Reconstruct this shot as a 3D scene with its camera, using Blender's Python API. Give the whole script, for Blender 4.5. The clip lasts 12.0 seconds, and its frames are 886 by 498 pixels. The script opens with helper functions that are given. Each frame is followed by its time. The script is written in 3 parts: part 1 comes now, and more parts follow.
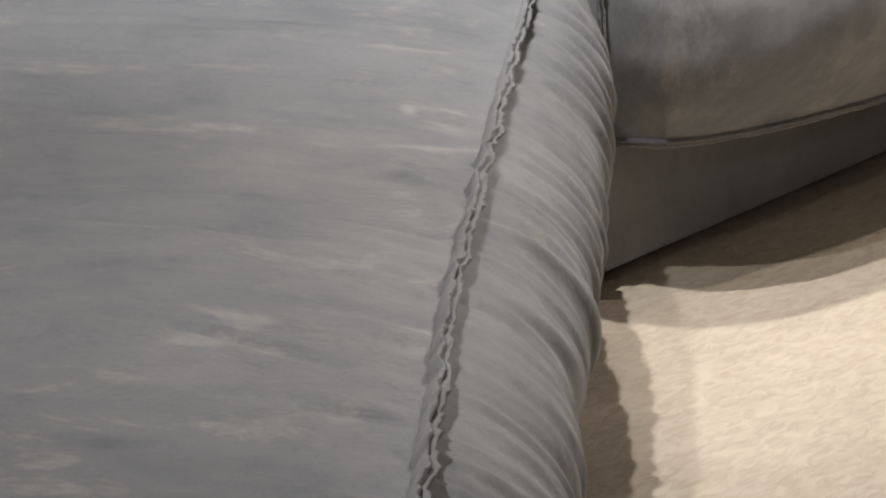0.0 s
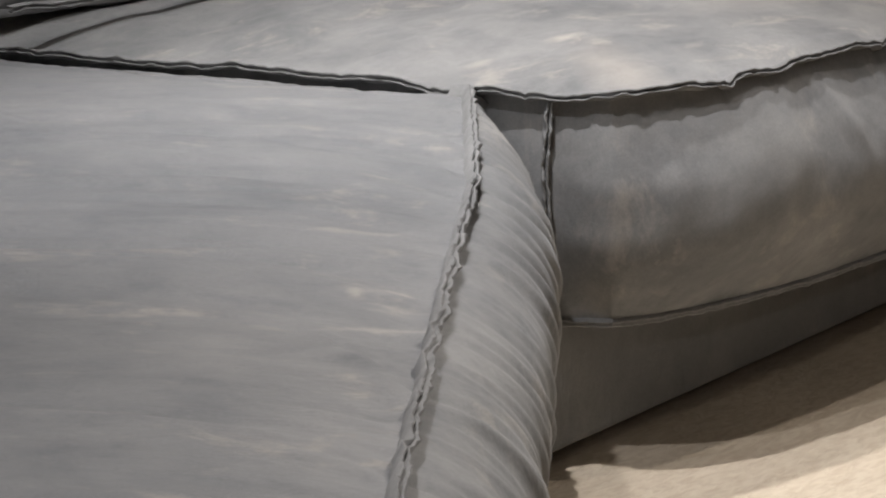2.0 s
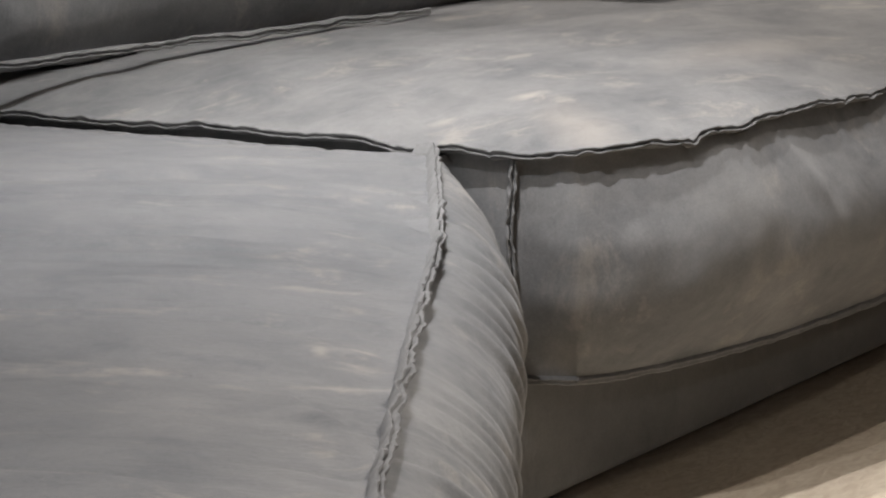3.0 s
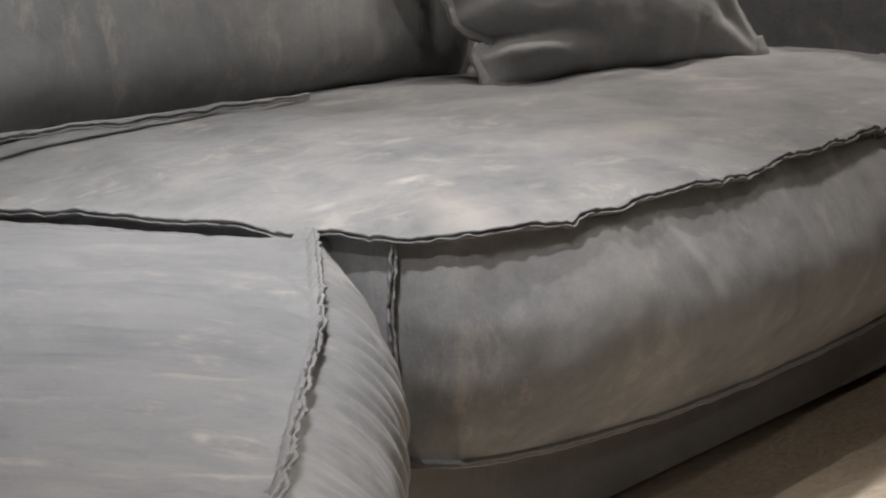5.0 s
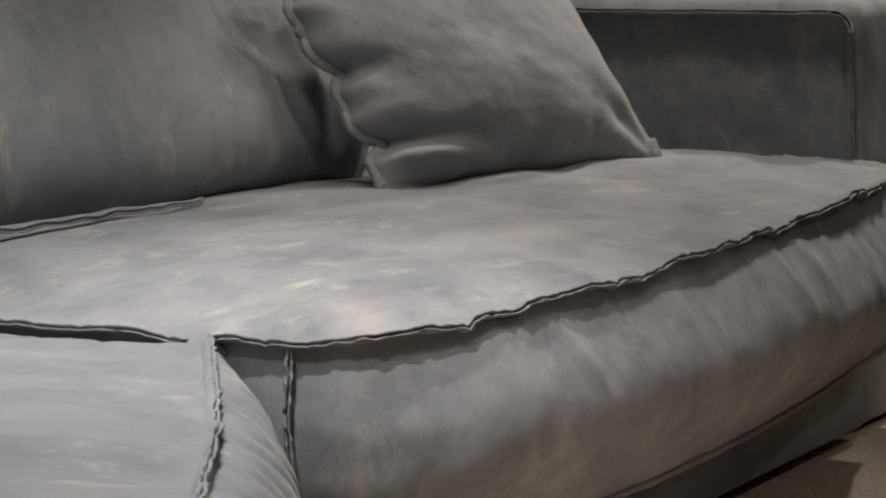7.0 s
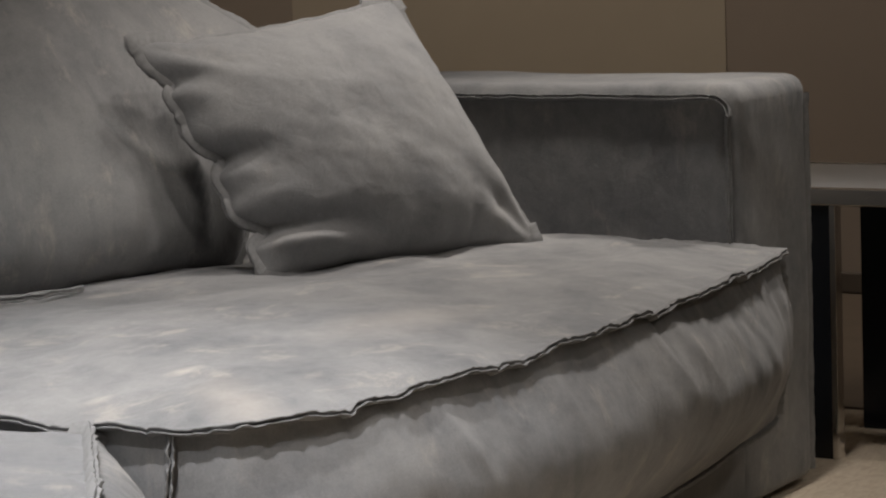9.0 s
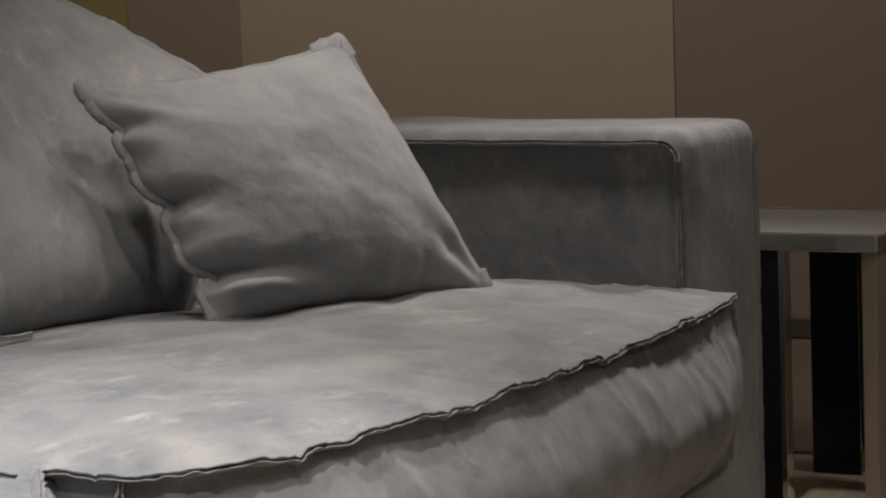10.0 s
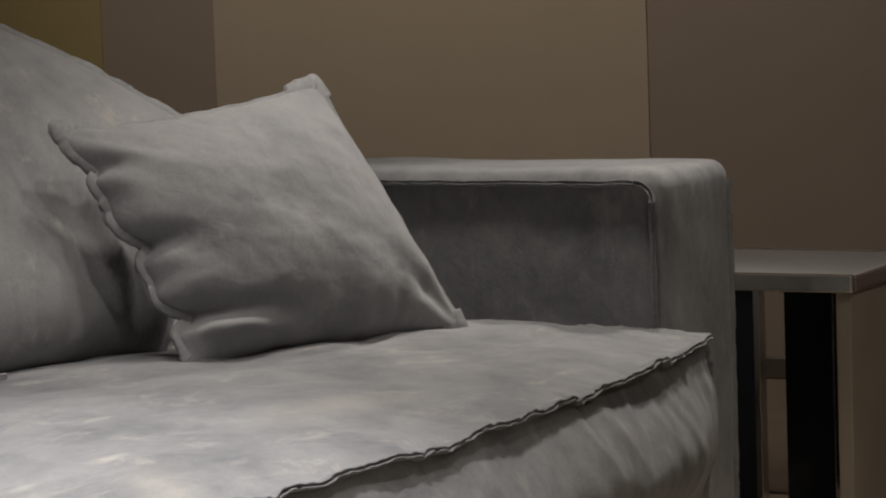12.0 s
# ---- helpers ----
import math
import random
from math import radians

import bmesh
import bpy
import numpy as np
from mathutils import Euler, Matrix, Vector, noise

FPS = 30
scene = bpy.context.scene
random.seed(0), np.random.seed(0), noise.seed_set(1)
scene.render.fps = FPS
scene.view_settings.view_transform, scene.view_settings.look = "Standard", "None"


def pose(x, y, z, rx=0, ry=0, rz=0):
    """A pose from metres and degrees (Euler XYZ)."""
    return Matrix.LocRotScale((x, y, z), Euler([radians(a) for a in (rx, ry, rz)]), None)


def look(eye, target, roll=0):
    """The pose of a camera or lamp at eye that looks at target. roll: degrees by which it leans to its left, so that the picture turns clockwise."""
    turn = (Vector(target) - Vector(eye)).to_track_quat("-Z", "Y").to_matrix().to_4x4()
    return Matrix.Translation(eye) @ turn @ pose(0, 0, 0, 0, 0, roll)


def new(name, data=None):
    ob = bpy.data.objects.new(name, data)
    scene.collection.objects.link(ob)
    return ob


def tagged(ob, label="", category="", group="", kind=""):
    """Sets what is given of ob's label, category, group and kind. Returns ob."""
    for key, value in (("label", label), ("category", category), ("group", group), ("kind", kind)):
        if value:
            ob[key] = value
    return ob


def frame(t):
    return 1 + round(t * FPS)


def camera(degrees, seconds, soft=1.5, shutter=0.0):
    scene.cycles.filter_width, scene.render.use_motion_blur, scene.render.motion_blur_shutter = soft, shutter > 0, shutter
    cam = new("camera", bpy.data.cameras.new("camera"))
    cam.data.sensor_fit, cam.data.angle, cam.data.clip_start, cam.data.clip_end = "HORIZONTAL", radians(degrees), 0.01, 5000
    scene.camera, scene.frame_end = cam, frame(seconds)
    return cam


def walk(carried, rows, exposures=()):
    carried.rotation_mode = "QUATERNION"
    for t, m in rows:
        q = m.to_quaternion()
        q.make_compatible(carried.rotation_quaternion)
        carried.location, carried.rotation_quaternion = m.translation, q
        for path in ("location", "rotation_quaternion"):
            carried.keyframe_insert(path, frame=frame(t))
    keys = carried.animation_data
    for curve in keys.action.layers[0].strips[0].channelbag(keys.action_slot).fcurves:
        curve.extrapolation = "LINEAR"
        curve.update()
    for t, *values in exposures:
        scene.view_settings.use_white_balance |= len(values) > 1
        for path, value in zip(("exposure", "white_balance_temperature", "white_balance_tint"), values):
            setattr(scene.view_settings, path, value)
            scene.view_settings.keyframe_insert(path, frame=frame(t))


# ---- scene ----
cam = camera(18.0, 12.0, soft=2.1)
EYE = (0.0, 0.0, 0.90)
ROWS = [  # seconds, yaw, pitch, roll
    (0.0, -51.067, -17.431, 1.21), (0.5, -51.391, -16.621, 1.32), (1.0, -51.688, -15.739, 1.44),
    (1.5, -51.834, -14.761, 1.48), (2.0, -52.323, -13.741, 1.66), (2.5, -52.653, -13.048, 1.69),
    (3.0, -53.07, -12.568, 1.70), (5.0, -55.609, -10.925, 1.90), (5.5, -56.251, -10.473, 1.86),
    (6.0, -56.834, -10.076, 1.84), (6.5, -57.381, -9.497, 1.87), (7.0, -57.79, -8.878, 1.94),
    (7.5, -58.343, -8.484, 2.0), (9.5, -60.824, -6.745, 2.0), (10.0, -61.284, -6.313, 1.98),
    (10.5, -61.548, -6.032, 1.98), (11.0, -61.629, -5.919, 2.02), (11.5, -61.739, -5.682, 2.01),
    (12.0, -61.8, -5.5, 2.0)]
walk(cam, [(t, pose(*EYE, 90 + p, r, y)) for t, y, p, r in ROWS])

# ---- light: unseen overhead spots; some fit the shadows, others are added fill ----
world = bpy.data.worlds.new("world")
scene.world = world
world.use_nodes = True
world.node_tree.nodes["Background"].inputs[0].default_value = (1.0, 0.93, 0.86, 1)
world.node_tree.nodes["Background"].inputs[1].default_value = 0.033
scene.view_settings.exposure = 0.0


def spot(name, eye, target, watts, angle=60, blend=0.5, size=0.06, color=(1.0, 0.925, 0.855)):
    data = bpy.data.lights.new(name, "SPOT")
    data.energy, data.spot_size, data.spot_blend, data.shadow_soft_size = watts, radians(angle), blend, size
    data.color = color
    ob = new(name, data)
    ob.matrix_world = look(eye, target)
    return ob


COOL = (1.0, 0.98, 0.985)
spot("key_or_fill_spot", (1.6, 1.52, 2.7), (2.05, 1.68, 0.4), 185, 46, 1.0, 0.02, COOL)
# next five: added to brighten wing, seat top, back cushion and pillow
spot("key_or_fill_spot", (0.7, 1.25, 2.7), (1.35, 1.15, 0.2), 132, 60, 1.0, 0.03, COOL)
spot("key_or_fill_spot", (2.5, 1.95, 2.7), (2.22, 1.62, 0.4), 165, 30, 1.0, 0.02, (1.0, 0.965, 0.935))
spot("key_or_fill_spot", (1.9, 0.7, 2.7), (2.55, 2.15, 0.50), 80, 24, 1.0, 0.03)
spot("key_or_fill_spot", (2.75, 0.9, 2.7), (3.12, 2.05, 0.62), 60, 24, 1.0, 0.06)
spot("key_or_fill_spot", (3.7, 0.9, 2.7), (1.4, 0.9, 0.2), 330, 20, 1.0, 0.04)
# next three: placed by the shadow edges on floor, arm and seat
spot("key_or_fill_spot", (2.5, 0.75, 2.7), (2.42, 1.15, 0.0), 60, 35, 1.0, 0.02)
spot("key_or_fill_spot", (3.22, 1.55, 2.7), (3.35, 1.8, 0.5), 135, 44, 1.0, 0.10)
spot("key_or_fill_spot", (5.5, 1.55, 2.4), (3.25, 1.75, 0.45), 130, 26, 1.0, 0.05)
# last two: added to lift the arm front, base and floor
spot("key_or_fill_spot", (3.8, 0.0, 2.7), (4.0, 1.55, 0.40), 30, 20, 1.0, 0.03)
spot("key_or_fill_spot", (2.0, -2.6, 2.7), (2.6, 1.45, 0.0), 45, 14, 1.0, 0.03)
# added wide fill from above, lifting the sofa's fronts and dark sides
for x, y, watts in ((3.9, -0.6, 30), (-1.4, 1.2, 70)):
    spot("room_fill", (x, y, 2.75), (x, y, 0), watts, 130, 0.6, 0.1, (1.0, 0.92, 0.82))
# two added lamps that brighten the far wall, no fixture known
spot("wall_fill", (4.3, 3.1, 2.7), (5.7, 3.05, 0.9), 105, 100, 0.9, 0.08, (1.0, 0.88, 0.72))
spot("wall_fill", (4.6, 1.0, 2.7), (5.9, 1.6, 0.9), 8, 90, 0.9, 0.08, (1.0, 0.86, 0.72))


# ---- materials ----
def material(name):
    m = bpy.data.materials.new(name)
    m.use_nodes = True
    return m, m.node_tree.nodes, m.node_tree.links, m.node_tree.nodes["Principled BSDF"]


def plain(name, color, rough, metal=0.0, noise_scale=30, spread=0.12, bump=0.1, stretch=(1, 1, 1)):
    m, nodes, links, bsdf = material(name)
    co = nodes.new("ShaderNodeTexCoord")
    mp = nodes.new("ShaderNodeMapping")
    mp.inputs["Scale"].default_value = stretch
    links.new(co.outputs["Object"], mp.inputs[0])
    tex = nodes.new("ShaderNodeTexNoise")
    tex.inputs["Scale"].default_value, tex.inputs["Detail"].default_value = noise_scale, 6
    links.new(mp.outputs[0], tex.inputs["Vector"])
    big = nodes.new("ShaderNodeTexNoise")
    big.inputs["Scale"].default_value, big.inputs["Detail"].default_value = noise_scale * 0.12, 4
    links.new(mp.outputs[0], big.inputs["Vector"])
    mix = nodes.new("ShaderNodeMath")
    mix.operation = "ADD"
    links.new(tex.outputs[0], mix.inputs[0])
    links.new(big.outputs[0], mix.inputs[1])
    ramp = nodes.new("ShaderNodeValToRGB")
    ramp.color_ramp.elements[0].position, ramp.color_ramp.elements[1].position = 0.3, 0.7
    lo = [c * (1 - spread) for c in color]
    hi = [min(1, c * (1 + spread)) for c in color]
    ramp.color_ramp.elements[0].color, ramp.color_ramp.elements[1].color = (*lo, 1), (*hi, 1)
    half = nodes.new("ShaderNodeMath")
    half.operation = "MULTIPLY"
    half.inputs[1].default_value = 0.5
    links.new(mix.outputs[0], half.inputs[0])
    links.new(half.outputs[0], ramp.inputs[0])
    links.new(ramp.outputs[0], bsdf.inputs["Base Color"])
    bsdf.inputs["Roughness"].default_value, bsdf.inputs["Metallic"].default_value = rough, metal
    if bump:
        b = nodes.new("ShaderNodeBump")
        b.inputs["Strength"].default_value, b.inputs["Distance"].default_value = bump, 0.002
        links.new(tex.outputs[0], b.inputs["Height"])
        links.new(b.outputs[0], bsdf.inputs["Normal"])
    return m


def nubuck(name, dark, light, stretch=(1, 1, 1), turn=0.0, streak=0.35, marks=(), crease_depth=0.45):
    """Brushed grey nubuck: cloudy nap, paler brushed streaks, fine grain."""
    m, nodes, links, bsdf = material(name)
    co = nodes.new("ShaderNodeTexCoord")
    mp = nodes.new("ShaderNodeMapping")
    mp.inputs["Rotation"].default_value = (0, 0, radians(turn))
    links.new(co.outputs["Object"], mp.inputs[0])
    mp2 = nodes.new("ShaderNodeMapping")
    mp2.inputs["Scale"].default_value = stretch
    links.new(mp.outputs[0], mp2.inputs[0])

    def tex(scale, detail, source, distortion=0.0, rough=0.55):
        t = nodes.new("ShaderNodeTexNoise")
        t.inputs["Scale"].default_value, t.inputs["Detail"].default_value = scale, detail
        t.inputs["Distortion"].default_value, t.inputs["Roughness"].default_value = distortion, rough
        links.new(source.outputs[0], t.inputs["Vector"])
        return t

    def ramp(source, lo, hi, c0, c1):
        r = nodes.new("ShaderNodeValToRGB")
        r.color_ramp.elements[0].position, r.color_ramp.elements[1].position = lo, hi
        r.color_ramp.elements[0].color, r.color_ramp.elements[1].color = c0, c1
        links.new(source.outputs[0], r.inputs[0])
        return r

    def mix(factor, a, b, kind="MIX"):
        x = nodes.new("ShaderNodeMix")
        x.data_type, x.blend_type = "RGBA", kind
        if isinstance(factor, float):
            x.inputs[0].default_value = factor
        else:
            links.new(factor.outputs[0], x.inputs[0])
        links.new(a, x.inputs[6])
        if isinstance(b, tuple):
            x.inputs[7].default_value = b
        else:
            links.new(b, x.inputs[7])
        return x

    cloud = ramp(tex(6.5, 11, mp, 0.2, 0.72), 0.32, 0.68, (*dark, 1), (*light, 1))
    pale = tuple(min(1, c * 1.35) for c in (light[0] * 1.08, light[1], light[2] * 0.91))
    mask = ramp(tex(10.0, 10, mp2, 0.4, 0.72), 0.56, 0.66, (0, 0, 0, 1), (streak,) * 3 + (1,))
    col = mix(mask, cloud.outputs[0], (*pale, 1))
    for x, y, rx, ry, ang, power in marks:
        pos = nodes.new("ShaderNodeMapping")
        pos.vector_type = "TEXTURE"
        pos.inputs["Location"].default_value = (x, y, 0)
        pos.inputs["Rotation"].default_value = (0, 0, radians(ang))
        pos.inputs["Scale"].default_value = (rx, ry, 100)
        wob = nodes.new("ShaderNodeVectorMath")
        wob.operation = "MULTIPLY_ADD"
        links.new(tex(0.35 / rx, 5, co).outputs[1], wob.inputs[0])
        wob.inputs[1].default_value = (0.9 * rx, 0.9 * rx, 0)
        links.new(co.outputs["Object"], wob.inputs[2])
        links.new(wob.outputs[0], pos.inputs[0])
        ln = nodes.new("ShaderNodeVectorMath")
        ln.operation = "LENGTH"
        links.new(pos.outputs[0], ln.inputs[0])
        spot_mask = nodes.new("ShaderNodeValToRGB")
        spot_mask.color_ramp.elements[0].position, spot_mask.color_ramp.elements[1].position = 0.15, 1.0
        spot_mask.color_ramp.elements[0].color, spot_mask.color_ramp.elements[1].color = (power,) * 3 + (1,), (0, 0, 0, 1)
        links.new(ln.outputs["Value"], spot_mask.inputs[0])
        col = mix(spot_mask, col.outputs[2], (*[min(1, c * 1.12) for c in pale], 1))
    shade = ramp(tex(14.0, 8, mp2, 0.3, 0.64), 0.30, 0.46, (0.84, 0.85, 0.87, 1), (1, 1, 1, 1))
    col = mix(1.0, col.outputs[2], shade.outputs[0], "MULTIPLY")
    grain = tex(420, 3, mp)
    fine = ramp(grain, 0.25, 0.75, (0.90, 0.90, 0.90, 1), (1.06, 1.06, 1.06, 1))
    col = mix(1.0, col.outputs[2], fine.outputs[0], "MULTIPLY")
    links.new(col.outputs[2], bsdf.inputs["Base Color"])
    bsdf.inputs["Roughness"].default_value = 0.78
    bsdf.inputs["Specular IOR Level"].default_value = 0.3
    bsdf.inputs["Sheen Weight"].default_value = 0.12
    bsdf.inputs["Sheen Roughness"].default_value = 0.5
    crease = tex(24, 9, mp2, 0.5, 0.66)
    b1 = nodes.new("ShaderNodeBump")
    b1.inputs["Strength"].default_value, b1.inputs["Distance"].default_value = crease_depth, 0.005
    links.new(crease.outputs[0], b1.inputs["Height"])
    b2 = nodes.new("ShaderNodeBump")
    b2.inputs["Strength"].default_value, b2.inputs["Distance"].default_value = 0.25, 0.0006
    links.new(grain.outputs[0], b2.inputs["Height"])
    links.new(b1.outputs[0], b2.inputs["Normal"])
    links.new(b2.outputs[0], bsdf.inputs["Normal"])
    return m


DK, LT = (0.148, 0.152, 0.161), (0.300, 0.298, 0.297)
NUBUCK = nubuck("grey_nubuck", DK, LT, (1, 1, 1))
NUBUCK_PILLOW = nubuck("grey_nubuck_pillow", (0.205, 0.207, 0.214), (0.285, 0.284, 0.284), (1, 1, 1), 0, 0.2)
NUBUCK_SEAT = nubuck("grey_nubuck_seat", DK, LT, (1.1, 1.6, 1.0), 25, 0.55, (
    (-0.53, -0.31, 0.030, 0.012, -35, 0.7), (-0.56, -0.38, 0.11, 0.055, 58, 0.45), (-0.64, -0.28, 0.025, 0.010, -30, 0.5), (-0.10, -0.28, 0.20, 0.06, -5, 0.35)))
NUBUCK_SIDE = nubuck("grey_nubuck_side", DK, LT, (1.2, 1.2, 0.6), 0, 0.42)
NUBUCK_WING = nubuck("grey_nubuck_wing", (0.180, 0.185, 0.195), (0.272, 0.271, 0.274), (2.0, 0.95, 1.0), -35, 0.6, ((0.09, -0.350, 0.016, 0.008, 42, 0.6), (0.25, -0.22, 0.05, 0.008, -30, 0.5), (0.05, -0.40, 0.05, 0.007, -42, 0.5)), 0.75)
NUBUCK_BACK = nubuck("grey_nubuck_back", (0.18, 0.182, 0.188), LT, (1.8, 1.8, 0.6), 0, 0.5)
NUBUCK_EDGE = plain("raw_nubuck_edge", (0.21, 0.21, 0.212), 0.9, noise_scale=160, spread=0.25)
NUBUCK_DARK = nubuck("grey_nubuck_base", (0.17, 0.17, 0.172), (0.23, 0.228, 0.225), (1, 1, 0.6))
FLOOR, fn, fl, fb = material("limed_oak")
co = fn.new("ShaderNodeTexCoord")
mp = fn.new("ShaderNodeMapping")
mp.inputs["Rotation"].default_value, mp.inputs["Scale"].default_value = (0, 0, radians(35)), (1.0, 2.4, 1.0)
fl.new(co.outputs["Object"], mp.inputs[0])
waves = fn.new("ShaderNodeTexNoise")
waves.inputs["Scale"].default_value, waves.inputs["Detail"].default_value, waves.inputs["Distortion"].default_value = 42, 3, 0.9
fl.new(mp.outputs[0], waves.inputs["Vector"])
fine = fn.new("ShaderNodeTexNoise")
fine.inputs["Scale"].default_value, fine.inputs["Detail"].default_value = 9, 5
fl.new(mp.outputs[0], fine.inputs["Vector"])
r1 = fn.new("ShaderNodeValToRGB")
r1.color_ramp.elements[0].position, r1.color_ramp.elements[1].position = 0.34, 0.62
r1.color_ramp.elements[0].color, r1.color_ramp.elements[1].color = (0.50, 0.415, 0.32, 1), (0.60, 0.52, 0.415, 1)
fl.new(waves.outputs[0], r1.inputs[0])
r2 = fn.new("ShaderNodeValToRGB")
r2.color_ramp.elements[0].color, r2.color_ramp.elements[1].color = (0.8, 0.79, 0.77, 1), (1.1, 1.1, 1.1, 1)
fl.new(fine.outputs[0], r2.inputs[0])
mx = fn.new("ShaderNodeMix")
mx.data_type, mx.blend_type = "RGBA", "MULTIPLY"
mx.inputs[0].default_value = 1.0
fl.new(r1.outputs[0], mx.inputs[6])
fl.new(r2.outputs[0], mx.inputs[7])
fl.new(mx.outputs[2], fb.inputs["Base Color"])
fb.inputs["Roughness"].default_value = 0.55
bp = fn.new("ShaderNodeBump")
bp.inputs["Strength"].default_value, bp.inputs["Distance"].default_value = 0.6, 0.006
fl.new(waves.outputs[0], bp.inputs["Height"])
fl.new(bp.outputs[0], fb.inputs["Normal"])
# lighter than the taupe wall: the panel's stronger light is put into its colour
PANEL = plain("lit_wall_paint", (0.33, 0.283, 0.23), 0.9, noise_scale=8, spread=0.04, bump=0.05)
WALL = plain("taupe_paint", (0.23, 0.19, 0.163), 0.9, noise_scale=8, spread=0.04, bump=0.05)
CEIL = plain("white_ceiling_paint", (0.75, 0.73, 0.70), 0.9, noise_scale=8, spread=0.03, bump=0)
OLIVE = plain("olive_paint", (0.26, 0.21, 0.10), 0.9, noise_scale=8, spread=0.04, bump=0.05)
# the unlit floor along the wall, its shade put into a dark colour
SHADED_FLOOR = plain("shaded_floor", (0.12, 0.093, 0.072), 0.6, noise_scale=14, spread=0.2, bump=0.1)
SKIRT = plain("dark_baseboard_paint", (0.07, 0.055, 0.045), 0.6, noise_scale=8, spread=0.1, bump=0)
METAL = plain("polished_steel", (0.85, 0.83, 0.80), 0.14, 1.0, noise_scale=8, spread=0.05, bump=0)
LACQUER = plain("black_lacquer", (0.016, 0.019, 0.024), 0.22, noise_scale=8, spread=0.1, bump=0)
# polished steel, the brown reflected in it put into the colour
REFLECTING_STEEL = plain("reflection_brown_steel", (0.36, 0.31, 0.25), 0.45, 0.3, noise_scale=6, spread=0.2, bump=0)
# glass lightened to grey: the room's reflection is put into its colour
GLASS = plain("reflection_grey_glass", (0.50, 0.50, 0.505), 0.4, noise_scale=8, spread=0.05, bump=0)


# ---- builders ----
def link(name, verts, faces, mat, parent=None, label="", smooth=True):
    me = bpy.data.meshes.new(name)
    me.from_pydata([tuple(v) for v in verts], [], faces)
    me.materials.append(mat)
    if smooth:
        me.polygons.foreach_set("use_smooth", [True] * len(me.polygons))
    me.update()
    ob = new(name, me)
    ob.parent = parent
    if label:
        tagged(ob, label)
    return ob


def part(name, bm, mat, parent, label="", smooth=False):
    me = bpy.data.meshes.new(name)
    bm.to_mesh(me)
    bm.free()
    me.materials.append(mat)
    if smooth:
        me.polygons.foreach_set("use_smooth", [True] * len(me.polygons))
    ob = new(name, me)
    ob.parent = parent
    if label:
        tagged(ob, label)
    return ob


def box(x0, y0, z0, x1, y1, z1, bevel=0.0, seg=3):
    bm = bmesh.new()
    bmesh.ops.create_cube(bm, size=1, matrix=Matrix.Translation(((x0 + x1) / 2, (y0 + y1) / 2, (z0 + z1) / 2))
                          @ Matrix.Diagonal((x1 - x0, y1 - y0, z1 - z0, 1)))
    if bevel:
        bmesh.ops.bevel(bm, geom=list(bm.edges), offset=bevel, segments=seg, profile=0.5, affect="EDGES")
    return bm


def thing(name, label, category, at=(0, 0, 0), group="", kind=""):
    ob = tagged(new(name), label, category, group, kind)
    ob.location = at
    return ob


def fbm(x, y, z=0.0):
    return noise.noise((x, y, z)) + 0.5 * noise.noise((2.1 * x, 2.1 * y, z + 7)) + 0.25 * noise.noise((4.3 * x, 4.3 * y, z + 3))


def resample(points, closed=True):
    """Points (x, y, step) along a line: each stretch is cut into pieces of its step."""
    res = []
    k = len(points)
    for i in range(k if closed else k - 1):
        p, q = points[i], points[(i + 1) % k]
        d = math.hypot(q[0] - p[0], q[1] - p[1])
        n = max(1, round(d / p[2]))
        res += [(p[0] + (q[0] - p[0]) * j / n, p[1] + (q[1] - p[1]) * j / n) for j in range(n)]
    return np.array(res)


def ribbon(name, ob, points, outs, ups, size, seed, label="", closed=True, ruffle=1.0, sizes=None, slim=1.0):
    """A raw-edged seam: two cut layers of leather side by side, ruffled, swept along points."""
    verts, faces = [], []
    n = len(points)
    a = 0.0
    for i in range(n):
        if i:
            a += (points[i] - points[i - 1]).length
        p, o, u = points[i], outs[i], ups[i]
        size = sizes[i] if sizes else size
        la = size * (1 + 0.25 * fbm(a * 70, seed, 0.3))
        lb = size * (0.95 + 0.25 * fbm(a * 70, seed, 5.3))
        ruf = ruffle * 0.0035 * fbm(a * 24, seed, 9.1)
        wa = ruf + ruffle * 0.0024 * noise.noise((a * 90, seed, 2))
        wb = ruf + ruffle * 0.0024 * noise.noise((a * 90, seed, 8))
        for d, e in ((-0.006, -0.0034), (la, -0.0034 + wa), (la, -0.0014 + wa), (size * 0.25, ruf * 0.4),
                     (lb, 0.0014 + wb), (lb, 0.0034 + wb), (-0.006, 0.0034)):
            verts.append(p + o * d + u * e * slim)
    for i in range(n if closed else n - 1):
        j = (i + 1) % n
        for q in range(6):
            faces.append((i * 7 + q, j * 7 + q, j * 7 + q + 1, i * 7 + q + 1))
    return link(name, verts, faces, NUBUCK_EDGE, ob, label)


